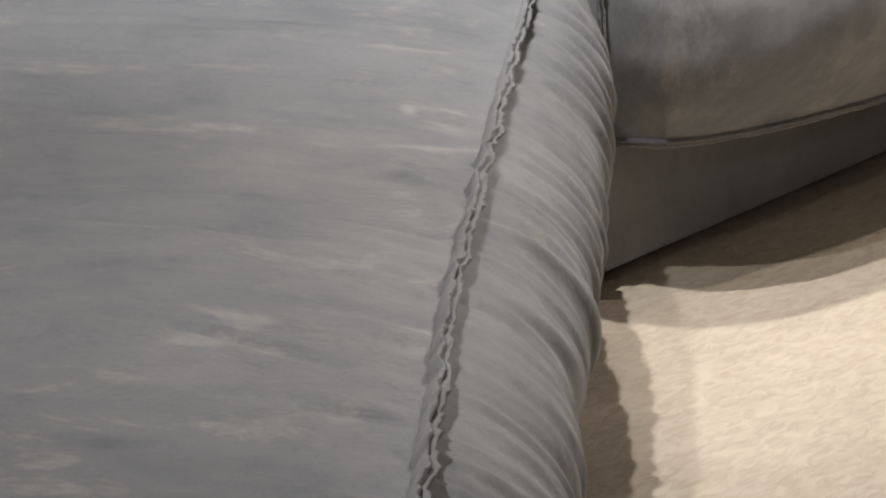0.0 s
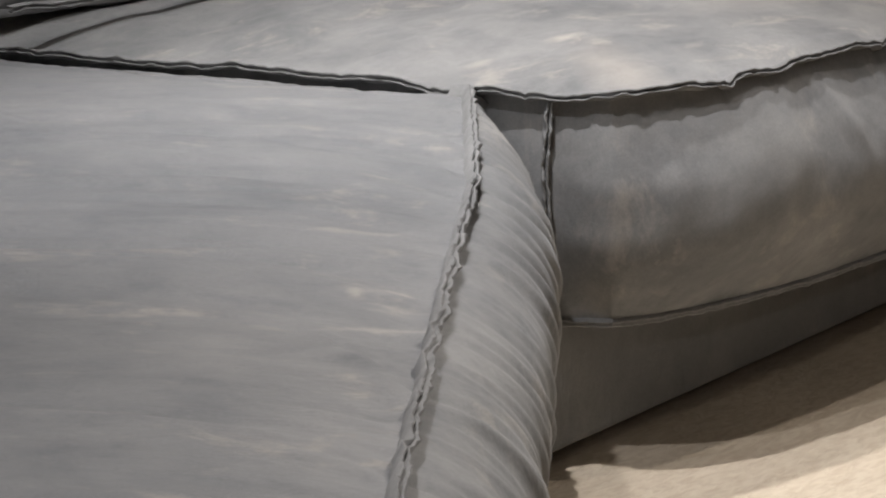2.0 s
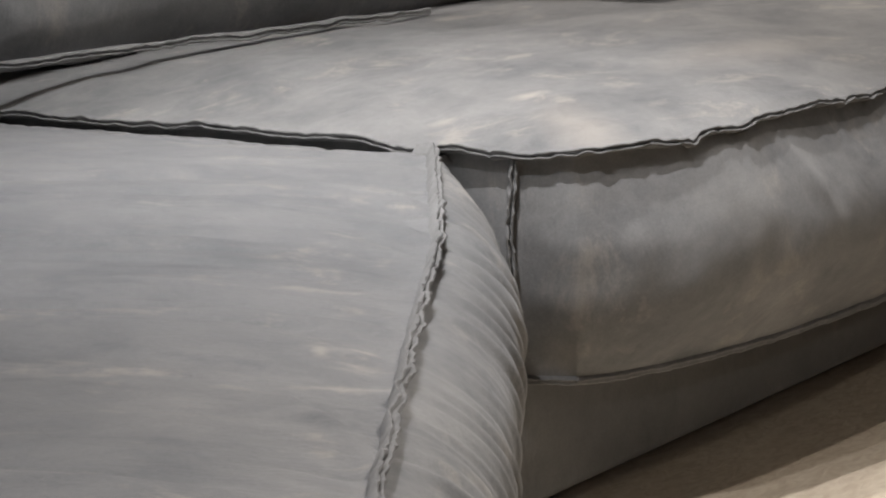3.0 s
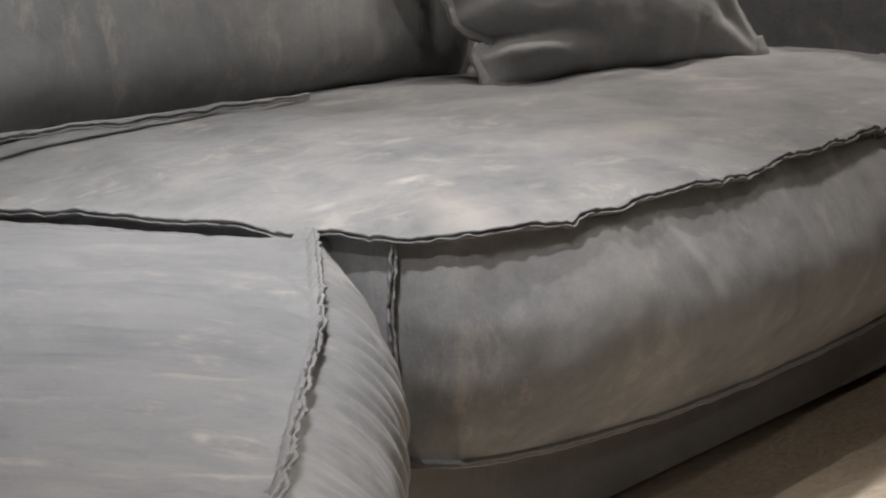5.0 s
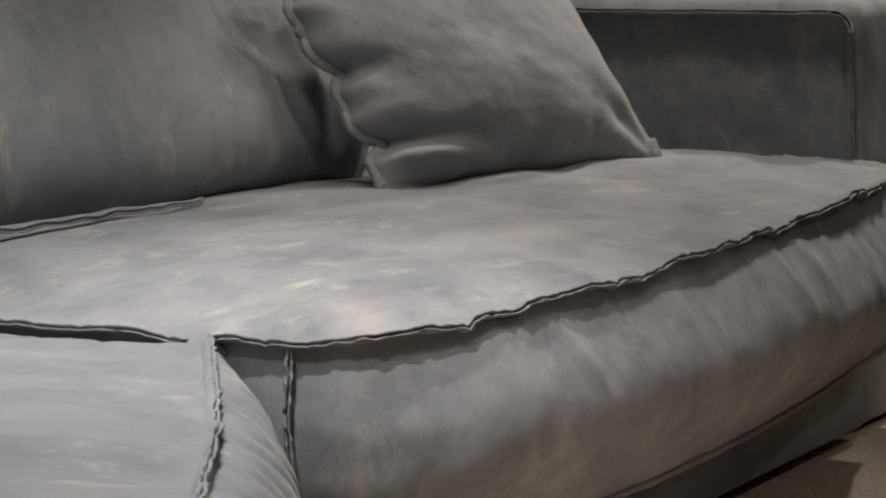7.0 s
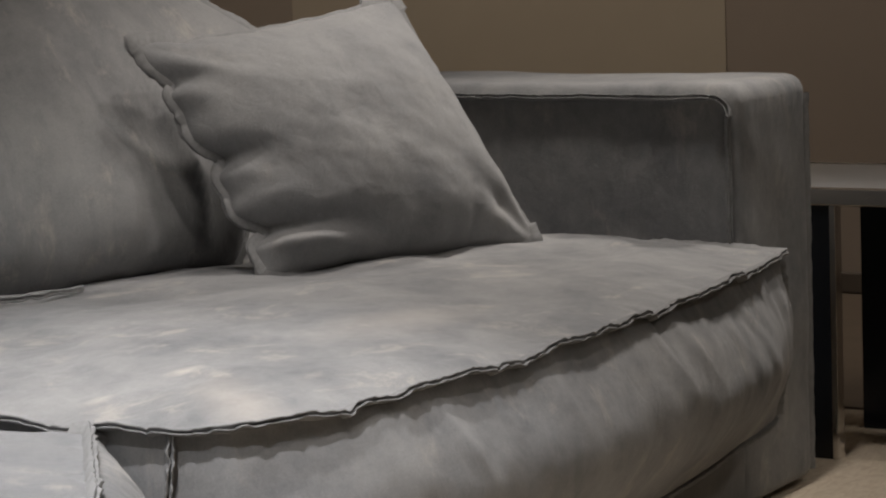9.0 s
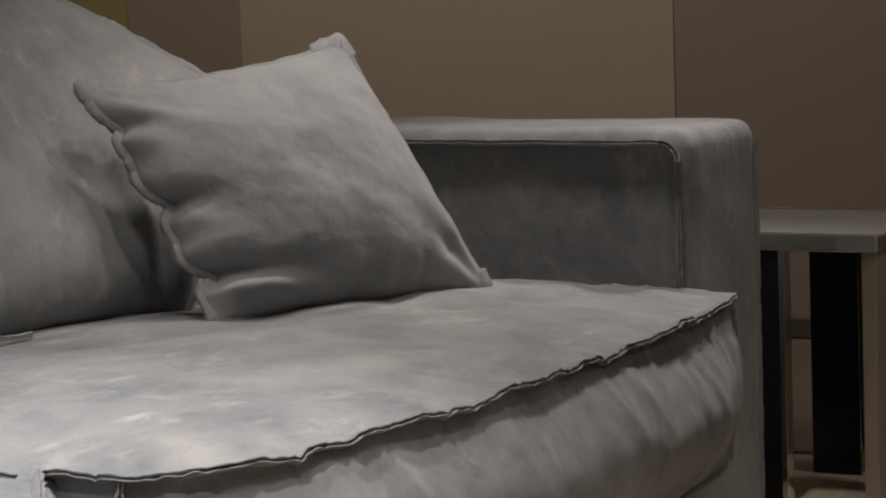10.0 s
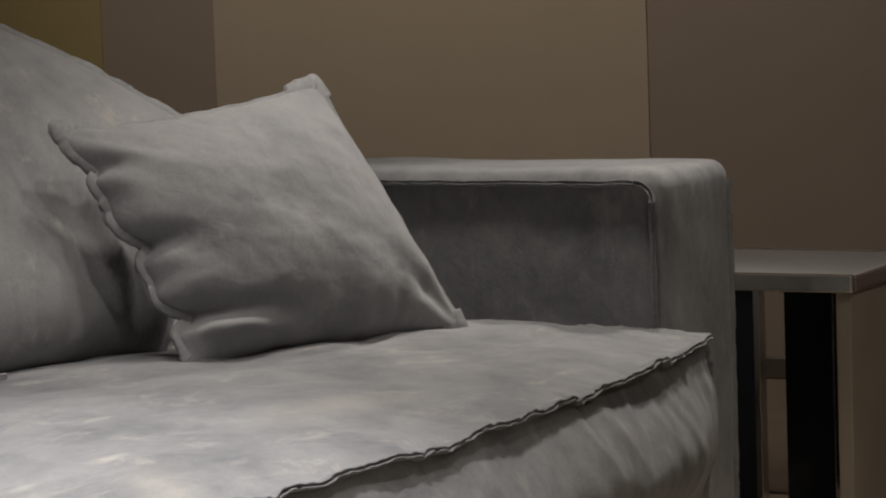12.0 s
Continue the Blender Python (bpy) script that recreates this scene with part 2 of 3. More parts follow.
def cushion(ob, outline, rings, thick, crown, soft, bulge_of, m, top_relief, side_relief, spread=0.2,
            flange=0.014, tilt=30, seam_wave=0.004, rows=30, mats=(NUBUCK, NUBUCK), seed=0, corners=(), inset=0.03, drop=None, hang=None, ruffle=1.0, belly=(0.85, 0.8)):
    """A stuffed box cushion: a crowned top, a bulging gathered side, an under side and raw-edged seams, in the frame m."""
    pts = resample(outline)
    n = len(pts)
    step = np.linalg.norm(np.roll(pts, -1, 0) - pts, axis=1)
    arc = np.concatenate([[0], np.cumsum(step)[:-1]])
    length = step.sum()
    centre = np.average(pts, 0, step)
    tang = np.roll(pts, -1, 0) - np.roll(pts, 1, 0)
    tang /= np.linalg.norm(tang, axis=1)[:, None]
    out = np.stack([tang[:, 1], -tang[:, 0]], 1)
    gap = np.abs(arc[:, None] - arc[None])
    gap = np.minimum(gap, length - gap)
    near = np.exp(-(gap / spread) ** 2) * step[None]
    raw = np.array([bulge_of(p[0], p[1], o[0], o[1]) for p, o in zip(pts, out)])
    bulge = (near @ raw) / near.sum(1)
    bulge = np.minimum(bulge, raw + 0.03)
    near = np.exp(-(gap / 0.012) ** 2) * step[None]
    out = near @ out
    out /= np.linalg.norm(out, axis=1)[:, None]
    wave = np.array([seam_wave * (0.8 * fbm(a * 11, seed, 1.5) + 0.9 - 3.0 * math.exp(-abs(noise.noise((a * 13, seed, 4.5))) / 0.10)
                             * max(0.0, noise.noise((a * 5, seed, 6.5)) + 0.25)) for a in arc])
    for cx, cy, *_ in corners:
        wave *= 1 - 0.85 * np.exp(-((pts[:, 0] - cx) ** 2 + (pts[:, 1] - cy) ** 2) / 0.05 ** 2)
    fall = np.array([drop(*p) if drop else 0.0 for p in pts])
    low_by = np.array([hang(*p) if hang else 0.0 for p in pts])
    base = ob.location

    def w(x, y, z):
        return m @ Vector((x, y, z)) - base

    verts, faces = [], []
    for k in range(rings + 1):
        s = (k / rings) ** 0.7
        ring = centre + (pts - centre) * s
        dist = np.sqrt(((ring[:, None] - pts[None]) ** 2).sum(2).min(1))
        for i in range(n):
            q, d = ring[i], dist[i]
            z = crown * (1 - math.exp(-d / soft)) + wave[i] * math.exp(-d / 0.02) + fall[i] * math.exp(-d / 0.12)
            z += top_relief(q[0], q[1], d) * min(1, d / 0.02)
            verts.append(w(q[0], q[1], z))
    for k in range(rings):
        for i in range(n):
            j = (i + 1) % n
            faces.append((k * n + i, (k + 1) * n + i, (k + 1) * n + j, k * n + j))
    link("top_panel", verts, faces, mats[0], ob)
    verts, faces = [], []
    for r in range(rows + 1):
        v = r / rows
        for i in range(n):
            o = bulge[i] * math.sin(math.pi * v ** belly[0]) ** belly[1] - inset * v ** 2 * min(1, bulge[i] / 0.05)
            d = o + side_relief(arc[i], v, pts[i]) * min(1, v / 0.05, (1 - v) / 0.05) * min(1, bulge[i] / 0.04)
            verts.append(w(pts[i][0] + out[i][0] * d, pts[i][1] + out[i][1] * d, -thick * v + (wave[i] + fall[i]) * (1 - v) ** 6 - low_by[i] * v ** 3))
    for r in range(rows):
        for i in range(n):
            j = (i + 1) % n
            faces.append((r * n + i, (r + 1) * n + i, (r + 1) * n + j, r * n + j))
    link("side_panel", verts, faces, mats[1], ob)
    low = [verts[rows * n + i] for i in range(n)]
    link("under_panel", low + [w(centre[0], centre[1], -thick)], [(n, (i + 1) % n, i) for i in range(n)], mats[1], ob)
    rot = m.to_3x3()
    ca, sa = math.cos(radians(tilt)), math.sin(radians(tilt))
    top = [w(pts[i][0], pts[i][1], wave[i] + fall[i]) for i in range(n)]
    o3 = [rot @ Vector((out[i][0] * ca, out[i][1] * ca, sa)) for i in range(n)]
    u3 = [rot @ Vector((-out[i][0] * sa, -out[i][1] * sa, ca)) for i in range(n)]
    ribbon("raw_edge_seam", ob, top, o3, u3, flange, seed, "raw cut leather edge",
           ruffle=ruffle, sizes=[0.002 if fall[i] < -0.002 else flange for i in range(n)])
    o4 = [rot @ Vector((out[i][0] * 0.9, out[i][1] * 0.9, -0.44)) for i in range(n)]
    u4 = [rot @ Vector((out[i][0] * 0.44, out[i][1] * 0.44, 0.9)) for i in range(n)]
    ribbon("lower_seam", ob, low, o4, u4, flange * 0.4, seed + 9, "raw cut leather edge", ruffle=0.6)
    for cx, cy, dx, dy in corners:
        i = int(np.argmin((pts[:, 0] - cx) ** 2 + (pts[:, 1] - cy) ** 2))
        line_ = []
        for r in range(rows * 6 + 1):
            f = r / 6
            k = min(rows - 1, int(f))
            line_.append(verts[k * n + i].lerp(verts[(k + 1) * n + i], f - k))
        o = rot @ Vector((dx, dy, 0)).normalized()
        u = rot @ Vector((-dy, dx, 0)).normalized()
        ribbon("corner_seam", ob, line_, [o] * len(line_), [u] * len(line_), flange * 0.9, seed + 5,
               "raw cut leather edge", closed=False)


def pillow(ob, corner, puff, hollow, m, relief, seed, mats, res=110, power=4.0, round_=0.5, bow=(0, 0, 0, 0), flange=0.008, sag=0.0, pinch=(), ears=0.0):
    """A knife-edge pillow between four corners (bottom left, bottom right, top right, top left) in the frame m."""
    base = ob.location
    c = [Vector((*p, 0)) for p in corner]

    def place(u, v):
        p = (c[0] * (1 - u) + c[1] * u) * (1 - v) + (c[3] * (1 - u) + c[2] * u) * v
        p = p + Vector((0, -1, 0)) * bow[0] * (1 - v) * math.sin(math.pi * u) + Vector((1, 0, 0)) * bow[1] * u * math.sin(math.pi * v)
        p = p + Vector((0, 1, 0)) * bow[2] * v * math.sin(math.pi * u) + Vector((-1, 0, 0)) * bow[3] * (1 - u) * math.sin(math.pi * v)
        p = p + Vector((1, 0, 0)) * (1 - u) ** 7 * sum(d * math.exp(-((v - q) / wd) ** 2) for q, d, wd in pinch)
        edge = max(abs(2 * u - 1), abs(2 * v - 1)) ** 10
        return p + Vector((noise.noise((u * 9, v * 9, seed)), noise.noise((u * 9, v * 9, seed + 4)), 0)) * 0.006 * edge

    for name, side, depth in (("front_panel", 1, puff), ("back_panel", -1, hollow)):
        verts, faces = [], []
        for j in range(res + 1):
            for i in range(res + 1):
                u, v = 0.5 - 0.5 * math.cos(math.pi * i / res), 0.5 - 0.5 * math.cos(math.pi * j / res)
                a, b = 2 * u - 1, 2 * v - 1 + sag * (1 - (2 * v - 1) ** 2)
                f = max(0.0, (1 - abs(a) ** power) * (1 - abs(b) ** power)) ** round_
                p = place(u, v)
                z = side * (depth * f + relief(u, v) * min(1, f * 2.2) * (1 if side > 0 else 0.3))
                verts.append(m @ Vector((p.x, p.y, z)) - base)
        r1 = res + 1
        for j in range(res):
            for i in range(res):
                q = (j * r1 + i, j * r1 + i + 1, (j + 1) * r1 + i + 1, (j + 1) * r1 + i)
                faces.append(q if side > 0 else q[::-1])
        link(name, verts, faces, mats, ob)
    rim, outs = [], []
    steps = 160
    for k in range(4 * steps):
        side, f = divmod(k, steps)
        f /= steps
        u, v = ((f, 0), (1, f), (1 - f, 1), (0, 1 - f))[side]
        p = place(u, v)
        rim.append(p)
    n = len(rim)
    rot = m.to_3x3()
    pts, o3, u3 = [], [], []
    for k in range(n):
        t = rim[(k + 2) % n] - rim[k - 2]
        o = Vector((t.y, -t.x, 0)).normalized()
        pts.append(m @ rim[k] - base)
        o3.append(rot @ o)
        u3.append(rot @ Vector((0, 0, 1)))
    sizes = []
    for k in range(n):
        side, f = divmod(k, steps)
        f /= steps
        reach = {1: f, 2: max(1 - f, f), 3: 1 - f}.get(side, 0.0)
        thin = 0.3 if ears and (side == 2 and 0.12 < f < 0.86 or side == 1 and 0.06 < f < 0.94) else 1.0
        sizes.append(flange * thin + ears * max(0.0, (reach - 0.78) / 0.22) ** 2)
    ribbon("raw_edge_seam", ob, pts, o3, u3, flange, seed, "raw cut leather edge", sizes=sizes, slim=0.6 if ears else 1.0)


# ---- the room ----
def structure(name, bm, mat, label, category):
    return tagged(part(name, bm, mat, None), label, category, kind="structure")


structure("floor", box(-3, -3, -0.12, 5.708, 5.6, 0), FLOOR, "pale beige floor with a fine wavy relief", "floor")
# added sheet that darkens the floor where it lies in shade
structure("floor_shade_sheet", box(4.44, -3, 0, 5.685, 5.6, 0.004), SHADED_FLOOR, "thin dark sheet for the shaded floor along the wall", "floor")
structure("ceiling", box(-3, -3, 2.8, 5.708, 5.6, 2.9), CEIL, "plain white ceiling", "ceiling")
structure("wall_east", box(5.708, -3.2, -0.12, 6.1, 5.8, 2.9), WALL, "taupe painted wall", "wall")
structure("wall_west", box(-3.2, -3.2, -0.12, -3, 5.8, 2.9), WALL, "taupe painted wall", "wall")
structure("wall_north", box(-3, 5.6, -0.12, 5.708, 5.8, 2.9), WALL, "taupe painted wall", "wall")
structure("wall_south", box(-3, -3.2, -0.12, 5.708, -3, 2.9), WALL, "taupe painted wall", "wall")
structure("wall_pier", box(5.705, 2.550, 0, 5.708, 3.691, 2.8, 0.0015, 2), PANEL, "projecting taupe wall panel, its brighter light put into the colour", "wall")
structure("wall_pier_far", box(5.70, 4.019, 0, 5.708, 5.6, 2.8), OLIVE, "projecting olive wall panel", "wall")
structure("baseboard", box(5.69, -3, 0.004, 5.708, 2.550, 0.05, 0.004), SKIRT, "low dark baseboard", "baseboard")
structure("baseboard_pier", box(5.685, 2.550, 0.004, 5.705, 3.691, 0.05, 0.004), SKIRT, "low dark baseboard", "baseboard")

# ---- the sofa ----
SEAM = 0.387


def front_y(x):
    u = min(1, max(0, (x - 2.198) / 1.392))
    return 1.585 - 0.047 * u - 0.118 * math.sin(math.pi * u ** 0.6) ** 0.55


def local(bm, ob):
    bmesh.ops.translate(bm, verts=bm.verts, vec=-ob.location)
    return bm


def prism(points, z0, z1, bevel):
    bm = bmesh.new()
    lo = [bm.verts.new((x, y, z0)) for x, y in points]
    hi = [bm.verts.new((x, y, z1)) for x, y in points]
    bm.faces.new(lo[::-1])
    bm.faces.new(hi)
    k = len(points)
    for i in range(k):
        bm.faces.new((lo[i], lo[(i + 1) % k], hi[(i + 1) % k], hi[i]))
    bmesh.ops.bevel(bm, geom=list(bm.edges), offset=bevel, segments=3, profile=0.5, affect="EDGES")
    return bm


sofa = thing("sofa_frame", "low grey nubuck sofa frame with a square arm", "sofa", (2.9, 2.0, 0))
part("base", local(box(2.16, 1.584, 0.020, 3.583, 2.75, 0.156, 0.010), sofa), NUBUCK_DARK, sofa, smooth=True)
part("back", local(box(2.0, 2.50, 0.018, 3.59, 2.80, 0.62, 0.03, 5), sofa), NUBUCK, sofa, smooth=True)
for x, y in ((2.25, 1.70), (3.48, 1.70), (2.25, 2.7), (3.48, 2.7)):
    part("foot", local(box(x - 0.03, y - 0.03, 0, x + 0.03, y + 0.03, 0.034), sofa), LACQUER, sofa)


def arm_mesh(x0, y0, z0, x1, y1, z1):
    bm = box(x0, y0, z0, x1, y1, z1)
    bmesh.ops.bevel(bm, geom=list(bm.edges), offset=0.028, segments=6, profile=0.5, affect="EDGES")
    bmesh.ops.subdivide_edges(bm, edges=[e for e in bm.edges if e.calc_length() > 0.1], cuts=24, use_grid_fill=True)
    for v in bm.verts:
        v.co.z += 0.004 * fbm(v.co.x * 3, v.co.y * 5, 1) * (v.co.z > 0.4)
        v.co.x += 0.003 * fbm(v.co.y * 4, v.co.z * 4, 2)
        v.co.y += 0.004 * fbm(v.co.x * 4, v.co.z * 5, 3)
    return bm


arm = part("arm", local(arm_mesh(3.60, 1.600, 0.006, 3.878, 2.80, 0.622), sofa), NUBUCK_SIDE, sofa, smooth=True)
# raw seam along the arm's inner top and front edges
pts, os_, us_ = [], [], []
for i in range(300):
    y = 2.55 - i * (2.55 - 1.632) / 299
    pts.append(Vector((3.602, y, 0.602 + 0.002 * fbm(y * 6, 0, 3))) - sofa.location)
    os_.append(Vector((-0.96, 0, 0.28)))
    us_.append(Vector((0.28, 0, 0.96)))
for i in range(14):
    t = i / 13 * math.pi / 2
    pts.append(Vector((3.602, 1.632 - 0.024 * math.sin(t), 0.578 + 0.024 * math.cos(t))) - sofa.location)
    d = Vector((-0.96, -0.28 * math.sin(t), 0.28 * math.cos(t)))
    os_.append(d.normalized())
    us_.append(d.cross(Vector((0, math.cos(t), math.sin(t)))).normalized())
ribbon("arm_seam", sofa, pts, os_, us_, 0.015, 31, "raw cut leather edge", closed=False, ruffle=0.35)
pts = [Vector((3.603, 1.611, 0.58 - 0.42 * i / 120)) - sofa.location for i in range(121)]
ribbon("arm_front_seam", sofa, pts, [Vector((-0.7, -0.7, 0))] * 121, [Vector((0.7, -0.7, 0))] * 121, 0.006, 33, "", closed=False, ruffle=0.5)

pts = [Vector((3.872, 1.606, 0.59 - 0.57 * i / 120)) - sofa.location for i in range(121)]
ribbon("arm_outer_seam", sofa, pts, [Vector((0.7, -0.7, 0))] * 121, [Vector((0.7, 0.7, 0))] * 121, 0.006, 35, "raw cut leather edge", closed=False, ruffle=0.3)

seat = thing("seat_cushion", "thick grey nubuck seat cushion with raw-edged seams", "cushion", (2.9, 2.0, 0.16), "seat cushions")
line = [(2.198 + 1.392 * i / 60, front_y(2.198 + 1.392 * i / 60), 0.004) for i in range(61)]
line += [(3.592, 1.9, 0.02), (3.59, 2.46, 0.03), (2.9, 2.47, 0.03), (2.09, 2.46, 0.012), (2.122, 2.255, 0.006), (2.155, 1.984, 0.005), (2.185, 1.70, 0.004)]


def seat_top(x, y, d):
    z = 0.011 * fbm(x * 3.4, y * 3.4, 2) + 0.0026 * fbm(x * 9 + y * 4, y * 22, 6)
    return z + 0.0035 * noise.noise(((x + 0.6 * y) * 30, y * 5, 8)) * math.exp(-d / 0.05)


def seat_side(a, v, p):
    g = 0.009 * fbm(a * 5, v * 1.6, 4) + 0.0016 * noise.noise((a * 34 + v * 2.0, v * 1.2, 4)) * (1 - 0.6 * v)
    k = a - 0.10 * v
    fold = max(0.0, 1 - 3.2 * abs(noise.noise((k * 9, v * 0.5, 11)))) * max(0.0, noise.noise((k * 4, v, 15)) + 0.35)
    # short pulls below the seam towards the arm
    pull = max(0.0, noise.noise((k * 26, v * 0.8, 7))) * min(1, max(0, (p[0] - 3.1) / 0.4))
    return g + 0.010 * fold * math.exp(-((v - 0.25) / 0.22) ** 2) + 0.014 * pull * math.exp(-((v - 0.22) / 0.2) ** 2)


cushion(seat, line, 70, 0.228, 0.048, 0.14, lambda x, y, ox, oy: 0.064 * min(1, max(0.1, (3.6 - x) / 0.22)) if oy < -0.5 else 0.006,
        Matrix.Translation((0, 0, SEAM)), seat_top, seat_side, seed=1, spread=0.12, flange=0.014, tilt=18, belly=(1.12, 1.2), ruffle=0.85, seam_wave=0.005, mats=(NUBUCK_SEAT, NUBUCK_SIDE),
        corners=((2.198, 1.585, -0.75, -0.66), (3.59, 1.538, 0.6, -0.8)),
        hang=lambda x, y: 0.020 * max(0.0, math.sin(math.pi * min(1, max(0, (x - 2.198) / 1.392)))) ** 0.7 if y < 1.6 else 0.0)

wing = thing("seat_cushion", "thick grey nubuck seat cushion with gathered seams, set at an angle", "cushion", (1.4, 1.6, 0.16), "seat cushions")
line = [(2.172, 1.668, 0.004), (2.132, 1.984, 0.006), (2.098, 2.255, 0.01), (2.065, 2.46, 0.03), (1.5, 2.42, 0.03), (0.95, 2.0, 0.03), (0.2, 1.45, 0.03),
        (0.45, 1.03, 0.02), (0.719, 0.631, 0.003), (0.948, 0.797, 0.0025), (1.181, 0.967, 0.003), (1.596, 1.248, 0.0035), (1.836, 1.408, 0.004)]


# long shallow creases in the wing's top, as (along, across) from one end to the other
CREASES = ((2.420, -0.520, 2.433, -0.310), (2.258, -0.484, 2.267, -0.270), (2.055, -0.325, 2.030, -0.150),
           (1.977, -0.440, 1.990, -0.210), (1.825, -0.190, 1.750, -0.140), (1.62, -0.42, 1.60, -0.22), (1.45, -0.36, 1.40, -0.18))


def wing_top(x, y, d):
    t, q = 0.82 * x + 0.57 * y, 0.57 * x - 0.82 * y
    line_depth = 0.0
    for t0, q0, t1, q1 in CREASES:
        f = min(1, max(0, (q - q0) / (q1 - q0)))
        gap = t - t0 - (t1 - t0) * f - 0.006 * noise.noise((q * 9, t0, 3))
        if abs(gap) < 0.05 and q0 - 0.04 < q < q1 + 0.04:
            fade = min(1, max(0, (q - q0 + 0.04) / 0.08), max(0, (q1 + 0.04 - q) / 0.08))
            line_depth += fade * (0.0065 * math.exp(-(gap / 0.007) ** 2) - 0.003 * math.exp(-((gap + 0.02) / 0.016) ** 2))
    t += 0.10 * (q + 0.12) ** 2 - 0.35 * math.exp(-d / 0.16) * d
    z = 0.006 * fbm(t * 5, q * 1.5, 2) + 0.0035 * fbm(t * 17, q * 2.2, 6)
    z -= 0.0045 * max(0.0, noise.noise((t * 22, q * 3.0, 17)) - 0.25)
    z -= 0.0050 * math.exp(-(noise.noise((t * 9, q * 1.4, 23)) / 0.045) ** 2) * max(0.0, noise.noise((t * 3, q * 4, 31)) + 0.3)
    z -= line_depth
    return z + 0.009 * noise.noise((t * 38 - d * 6, q * 5, 8)) * math.exp(-d / 0.06)


def wing_side(a, v, p):
    k = a - 0.10 * v
    g = 0.007 * fbm(k * 9, v * 0.8, 4)
    c = noise.noise((k * 42, v * 0.9, 7)) + 0.5 * noise.noise((k * 95, v * 1.2, 3))
    ridge = 1 - abs(noise.noise((k * 30, v * 0.7, 19))) * 2.2
    return g + 0.006 * c * (1 - 0.3 * v) + 0.005 * max(0.0, ridge) ** 2


cushion(wing, line, 80, 0.228, 0.034, 0.16, lambda x, y, ox, oy: 0.079 if ox > 0.3 and oy < -0.5 else 0.008,
        Matrix.Translation((0, 0, SEAM - 0.001)), wing_top, wing_side, seed=2, spread=0.22, flange=0.013, mats=(NUBUCK_WING, NUBUCK_SIDE),
        corners=((2.172, 1.668, 0.7, -0.7),), tilt=58, ruffle=1.35, seam_wave=0.0025,
        drop=lambda x, y: -0.006 * min(1, max(0, (y - 1.668) / 0.05)) if x > 2.05 else 0.0)

wing_frame = thing("sofa_frame", "low grey nubuck base of the angled sofa wing", "sofa", (1.4, 1.7, 0))
part("base", local(prism([(2.15, 1.70), (2.05, 2.74), (1.4, 2.70), (0.25, 1.50), (0.72, 0.72)][::-1], 0.03, 0.158, 0.010), wing_frame), NUBUCK_DARK, wing_frame)
part("back", local(prism([(1.98, 2.80), (1.30, 2.72), (0.05, 1.62), (0.20, 1.46), (1.42, 2.50), (1.98, 2.52)], 0.16, 0.62, 0.02), wing_frame), NUBUCK, wing_frame)
for x, y in ((2.05, 1.78), (0.75, 0.85), (0.40, 1.40), (1.5, 2.6)):
    part("foot", local(box(x - 0.03, y - 0.03, 0, x + 0.03, y + 0.03, 0.034), wing_frame), LACQUER, wing_frame)


def frame_of(o, right, up):
    x = Vector(right).normalized()
    z = x.cross(Vector(up)).normalized()
    y = z.cross(x)
    mm = Matrix((x, y, z)).transposed().to_4x4()
    mm.translation = o
    return mm


def flat(mm, p):
    q = mm.inverted() @ Vector(p)
    return (q.x, q.y)


# scatter pillow, leaning on the back cushion
BL, BR, TR, TL = Vector((2.893, 1.918, 0.444)), Vector((3.343, 1.771, 0.437)), Vector((3.286, 2.001, 0.744)), Vector((2.842, 2.062, 0.735))
pm = frame_of((BL + BR + TR + TL) / 4, BR - BL, TL - BL)
scatter = thing("scatter_pillow", "square grey nubuck pillow leaning on the sofa back", "pillow", tuple((BL + BR) / 2))
PINCH = ((0.18, 0.042, 0.05), (0.36, 0.012, 0.07), (0.49, 0.036, 0.06), (0.68, 0.010, 0.08), (0.83, 0.022, 0.05))


def valley(u, v, u0, v0, u1, v1, wide):
    """How near (u, v) lies to the line of a fold, fading towards its far end."""
    dx, dy = u1 - u0, v1 - v0
    k = ((u - u0) * dx + (v - v0) * dy) / (dx * dx + dy * dy)
    f = min(1, max(0, k))
    d = math.hypot(u - u0 - f * dx, v - v0 - f * dy)
    return math.exp(-(d / (wide * (0.6 + 0.8 * f))) ** 2) * (1 - 0.75 * f)


def scatter_relief(u, v):
    z = 0.005 * fbm(u * 3, v * 3, 5) + 0.0015 * fbm(u * 9, v * 9, 7)
    # folds drawn in where the left seam is gathered
    z -= 0.020 * valley(u, v, 0.0, 0.19, 0.36, 0.13, 0.045)
    z += 0.008 * valley(u, v, 0.06, 0.10, 0.42, 0.06, 0.045)
    z -= 0.007 * valley(u, v, 0.0, 0.20, 0.24, 0.30, 0.04)
    z -= 0.010 * valley(u, v, 0.0, 0.49, 0.18, 0.40, 0.045)
    z -= 0.009 * valley(u, v, 0.0, 0.84, 0.17, 0.74, 0.04)
    z -= 0.010 * valley(u, v, 0.02, 0.98, 0.26, 0.84, 0.04)
    # slack near the lower right corner
    z -= 0.022 * valley(u, v, 0.99, 0.02, 0.80, 0.26, 0.05)
    z -= 0.016 * valley(u, v, 0.72, 0.0, 0.78, 0.20, 0.04)
    z += 0.010 * valley(u, v, 0.58, 0.06, 0.66, 0.24, 0.05)
    z -= 0.010 * valley(u, v, 0.45, 0.0, 0.52, 0.14, 0.04)
    return z


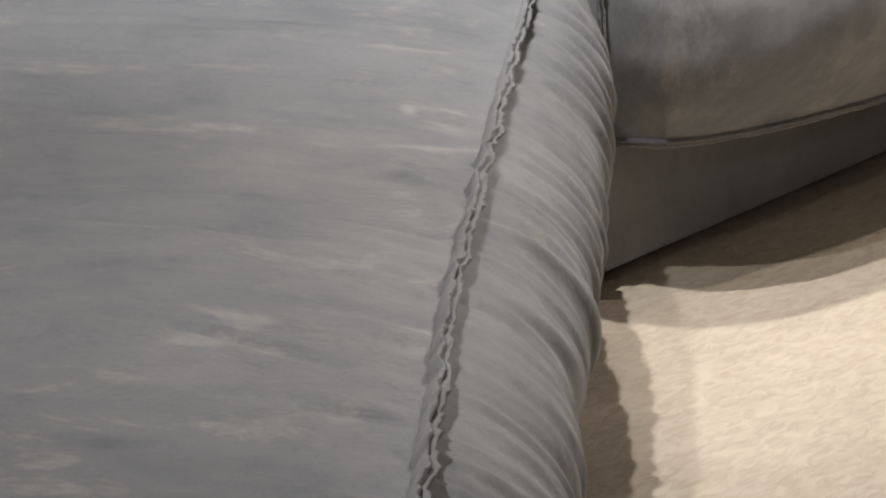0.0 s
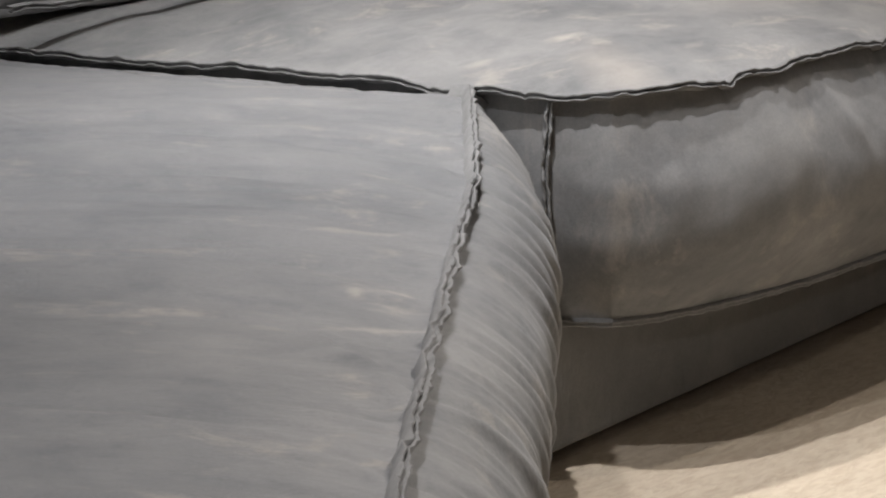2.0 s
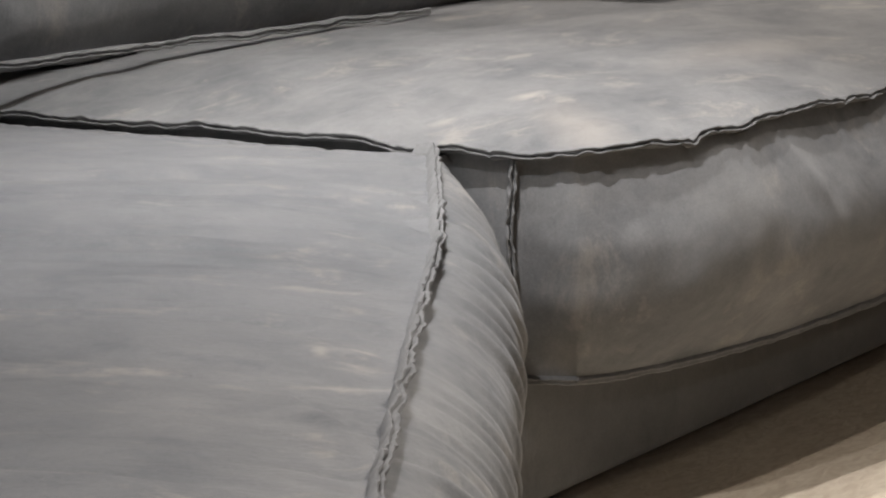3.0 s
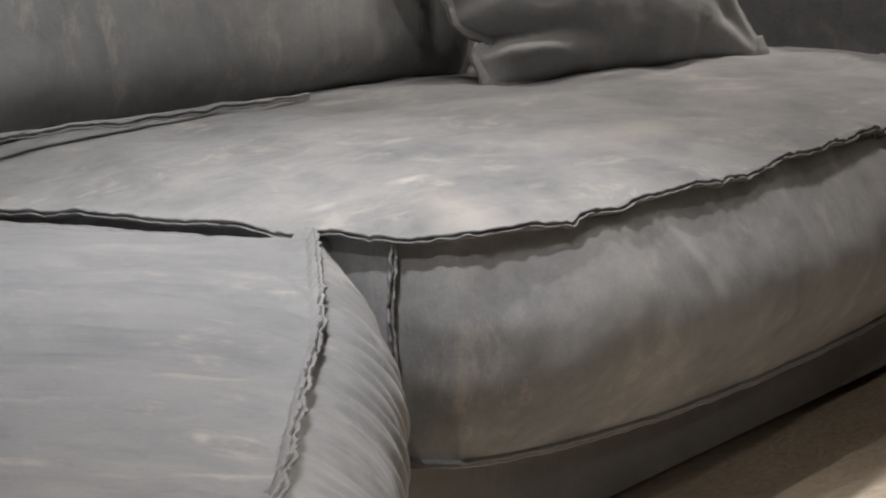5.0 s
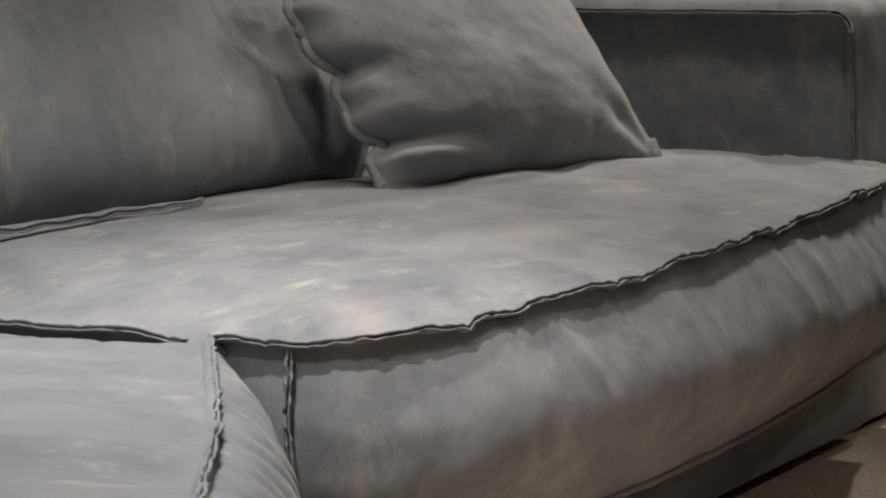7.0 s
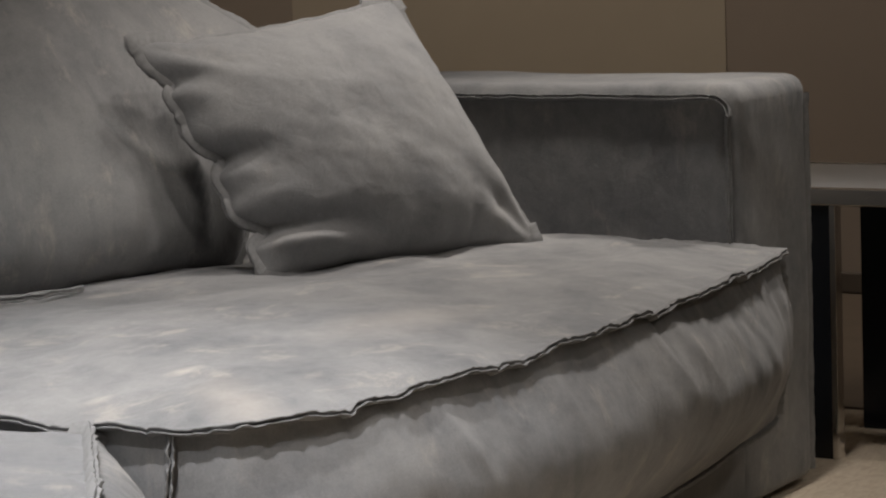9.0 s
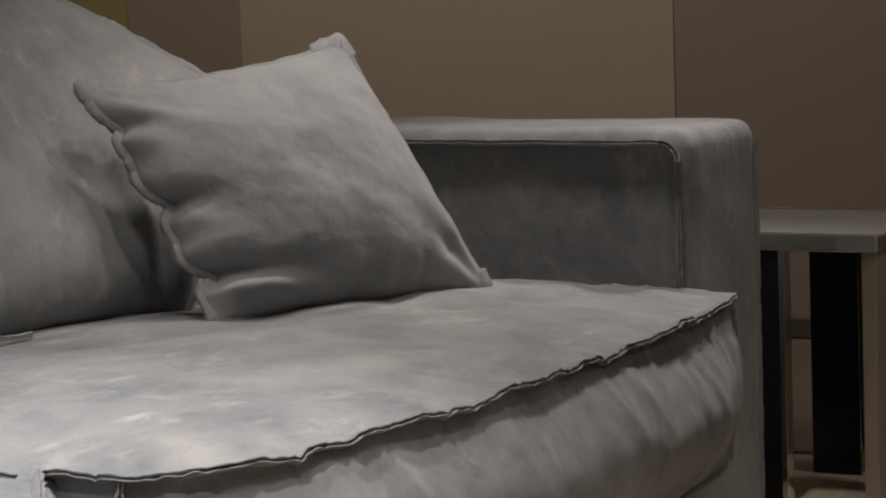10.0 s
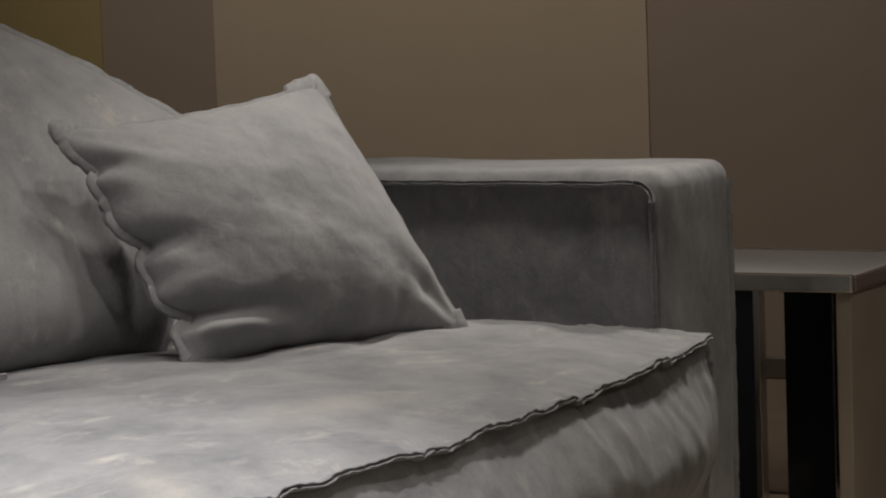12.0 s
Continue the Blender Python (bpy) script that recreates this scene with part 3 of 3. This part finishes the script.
pillow(scatter, [flat(pm, p) for p in (BL, BR, TR, TL)], 0.085, 0.05, pm, scatter_relief, 3, NUBUCK_PILLOW, res=150, power=2.6, round_=0.70,
       bow=(0.008, 0.0, -0.012, 0.0), sag=0.10, flange=0.012, pinch=PINCH, ears=0.004)

# back cushions
bm_ = frame_of((2.63, 2.18, 0.43), (0.966, -0.258, 0), (0.121, 0.454, 0.883))
back = thing("back_cushion", "tall plump grey nubuck back cushion with soft folds", "cushion", (2.63, 2.18, 0.43), "back cushions")


def back_relief(u, v):
    k = u * 10 + v * 2.6 + 0.5 * noise.noise((u * 3, v * 2, 21))
    fold = 1 - min(1, abs(noise.noise((k, v * 0.6, 5))) * 3.0)
    z = 0.010 * fbm(u * 6 + v * 1.5, v * 1.2, 5) + 0.013 * fold ** 1.5 * math.exp(-((v - 0.3) / 0.35) ** 2)
    return z + 0.012 * noise.noise((u * 22, v * 2.2, 12)) * math.exp(-v / 0.16)


pillow(back, [(-0.53, 0.0), (0.42, -0.005), (0.67, 0.29), (-0.5, 0.46)], 0.09, 0.05, bm_, back_relief, 4, NUBUCK_BACK,
       power=3.2, round_=0.6, bow=(0.0, 0.0, 0.195, 0.0), sag=0.35)
rim = [bm_ @ Vector((-0.53 + 0.63 * i / 200, -0.029 + 0.003 * fbm(i * 0.04, 2, 1) - 0.004 * (i / 200) ** 2, 0.084 + 0.004 * fbm(i * 0.03, 5, 1))) - back.location for i in range(201)]
ribbon("lower_seam", back, rim, [bm_.to_3x3() @ Vector((0, -0.5, 0.86))] * 201, [bm_.to_3x3() @ Vector((0, 0.86, 0.5))] * 201, 0.008, 41,
       "raw cut leather edge", closed=False, sizes=[0.001 + 0.007 * min(1, (200 - i) / 50) for i in range(201)])
bm2 = frame_of((1.59, 1.96, 0.43), (0.88, 0.40, 0), (-0.14, 0.31, 0.94))
back2 = thing("back_cushion", "plump grey nubuck back cushion of the angled wing", "cushion", (1.59, 1.96, 0.43), "back cushions")
pillow(back2, [(-0.44, 0.0), (0.44, 0.02), (0.46, 0.38), (-0.46, 0.38)], 0.075, 0.07, bm2, back_relief, 6, NUBUCK_BACK, power=5, round_=0.55)

# ---- side table ----
table = thing("side_table", "side table with dark legs and a polished steel rim", "table", (4.22, 1.75, 0))
part("table_top", local(box(4.045, 1.485, 0.417, 4.41, 2.05, 0.426, 0.002), table), GLASS, table, "glossy glass top with its pale reflection in the colour")
for args in ((4.030, 1.470, 0.401, 4.045, 2.065, 0.429), (4.41, 1.470, 0.401, 4.425, 2.065, 0.429),
             (4.045, 1.470, 0.401, 4.41, 1.485, 0.425), (4.045, 2.05, 0.401, 4.41, 2.065, 0.429)):
    part("rim", local(box(*args, 0.004, 4), table), METAL, table, "polished steel rim")
for x0, x1, y0, y1 in ((4.036, 4.060, 1.636, 1.72), (4.29, 4.36, 1.600, 1.685), (4.036, 4.060, 1.93, 2.01), (4.29, 4.36, 1.93, 2.01)):
    leg = part("leg", local(box(x0, y0, 0, x1, y1, 0.401, 0.002), table), LACQUER, table, "black lacquered leg")
    part("edge_strip", local(box(x0 - 0.002, y0 - 0.010, 0, x1, y0, 0.401, 0.001), table), METAL, leg, "polished steel edge")
part("leg", local(box(4.036, 1.476, 0, 4.22, 1.500, 0.401, 0.002), table), REFLECTING_STEEL, table, "polished steel leg panel, brown reflection put into its colour")
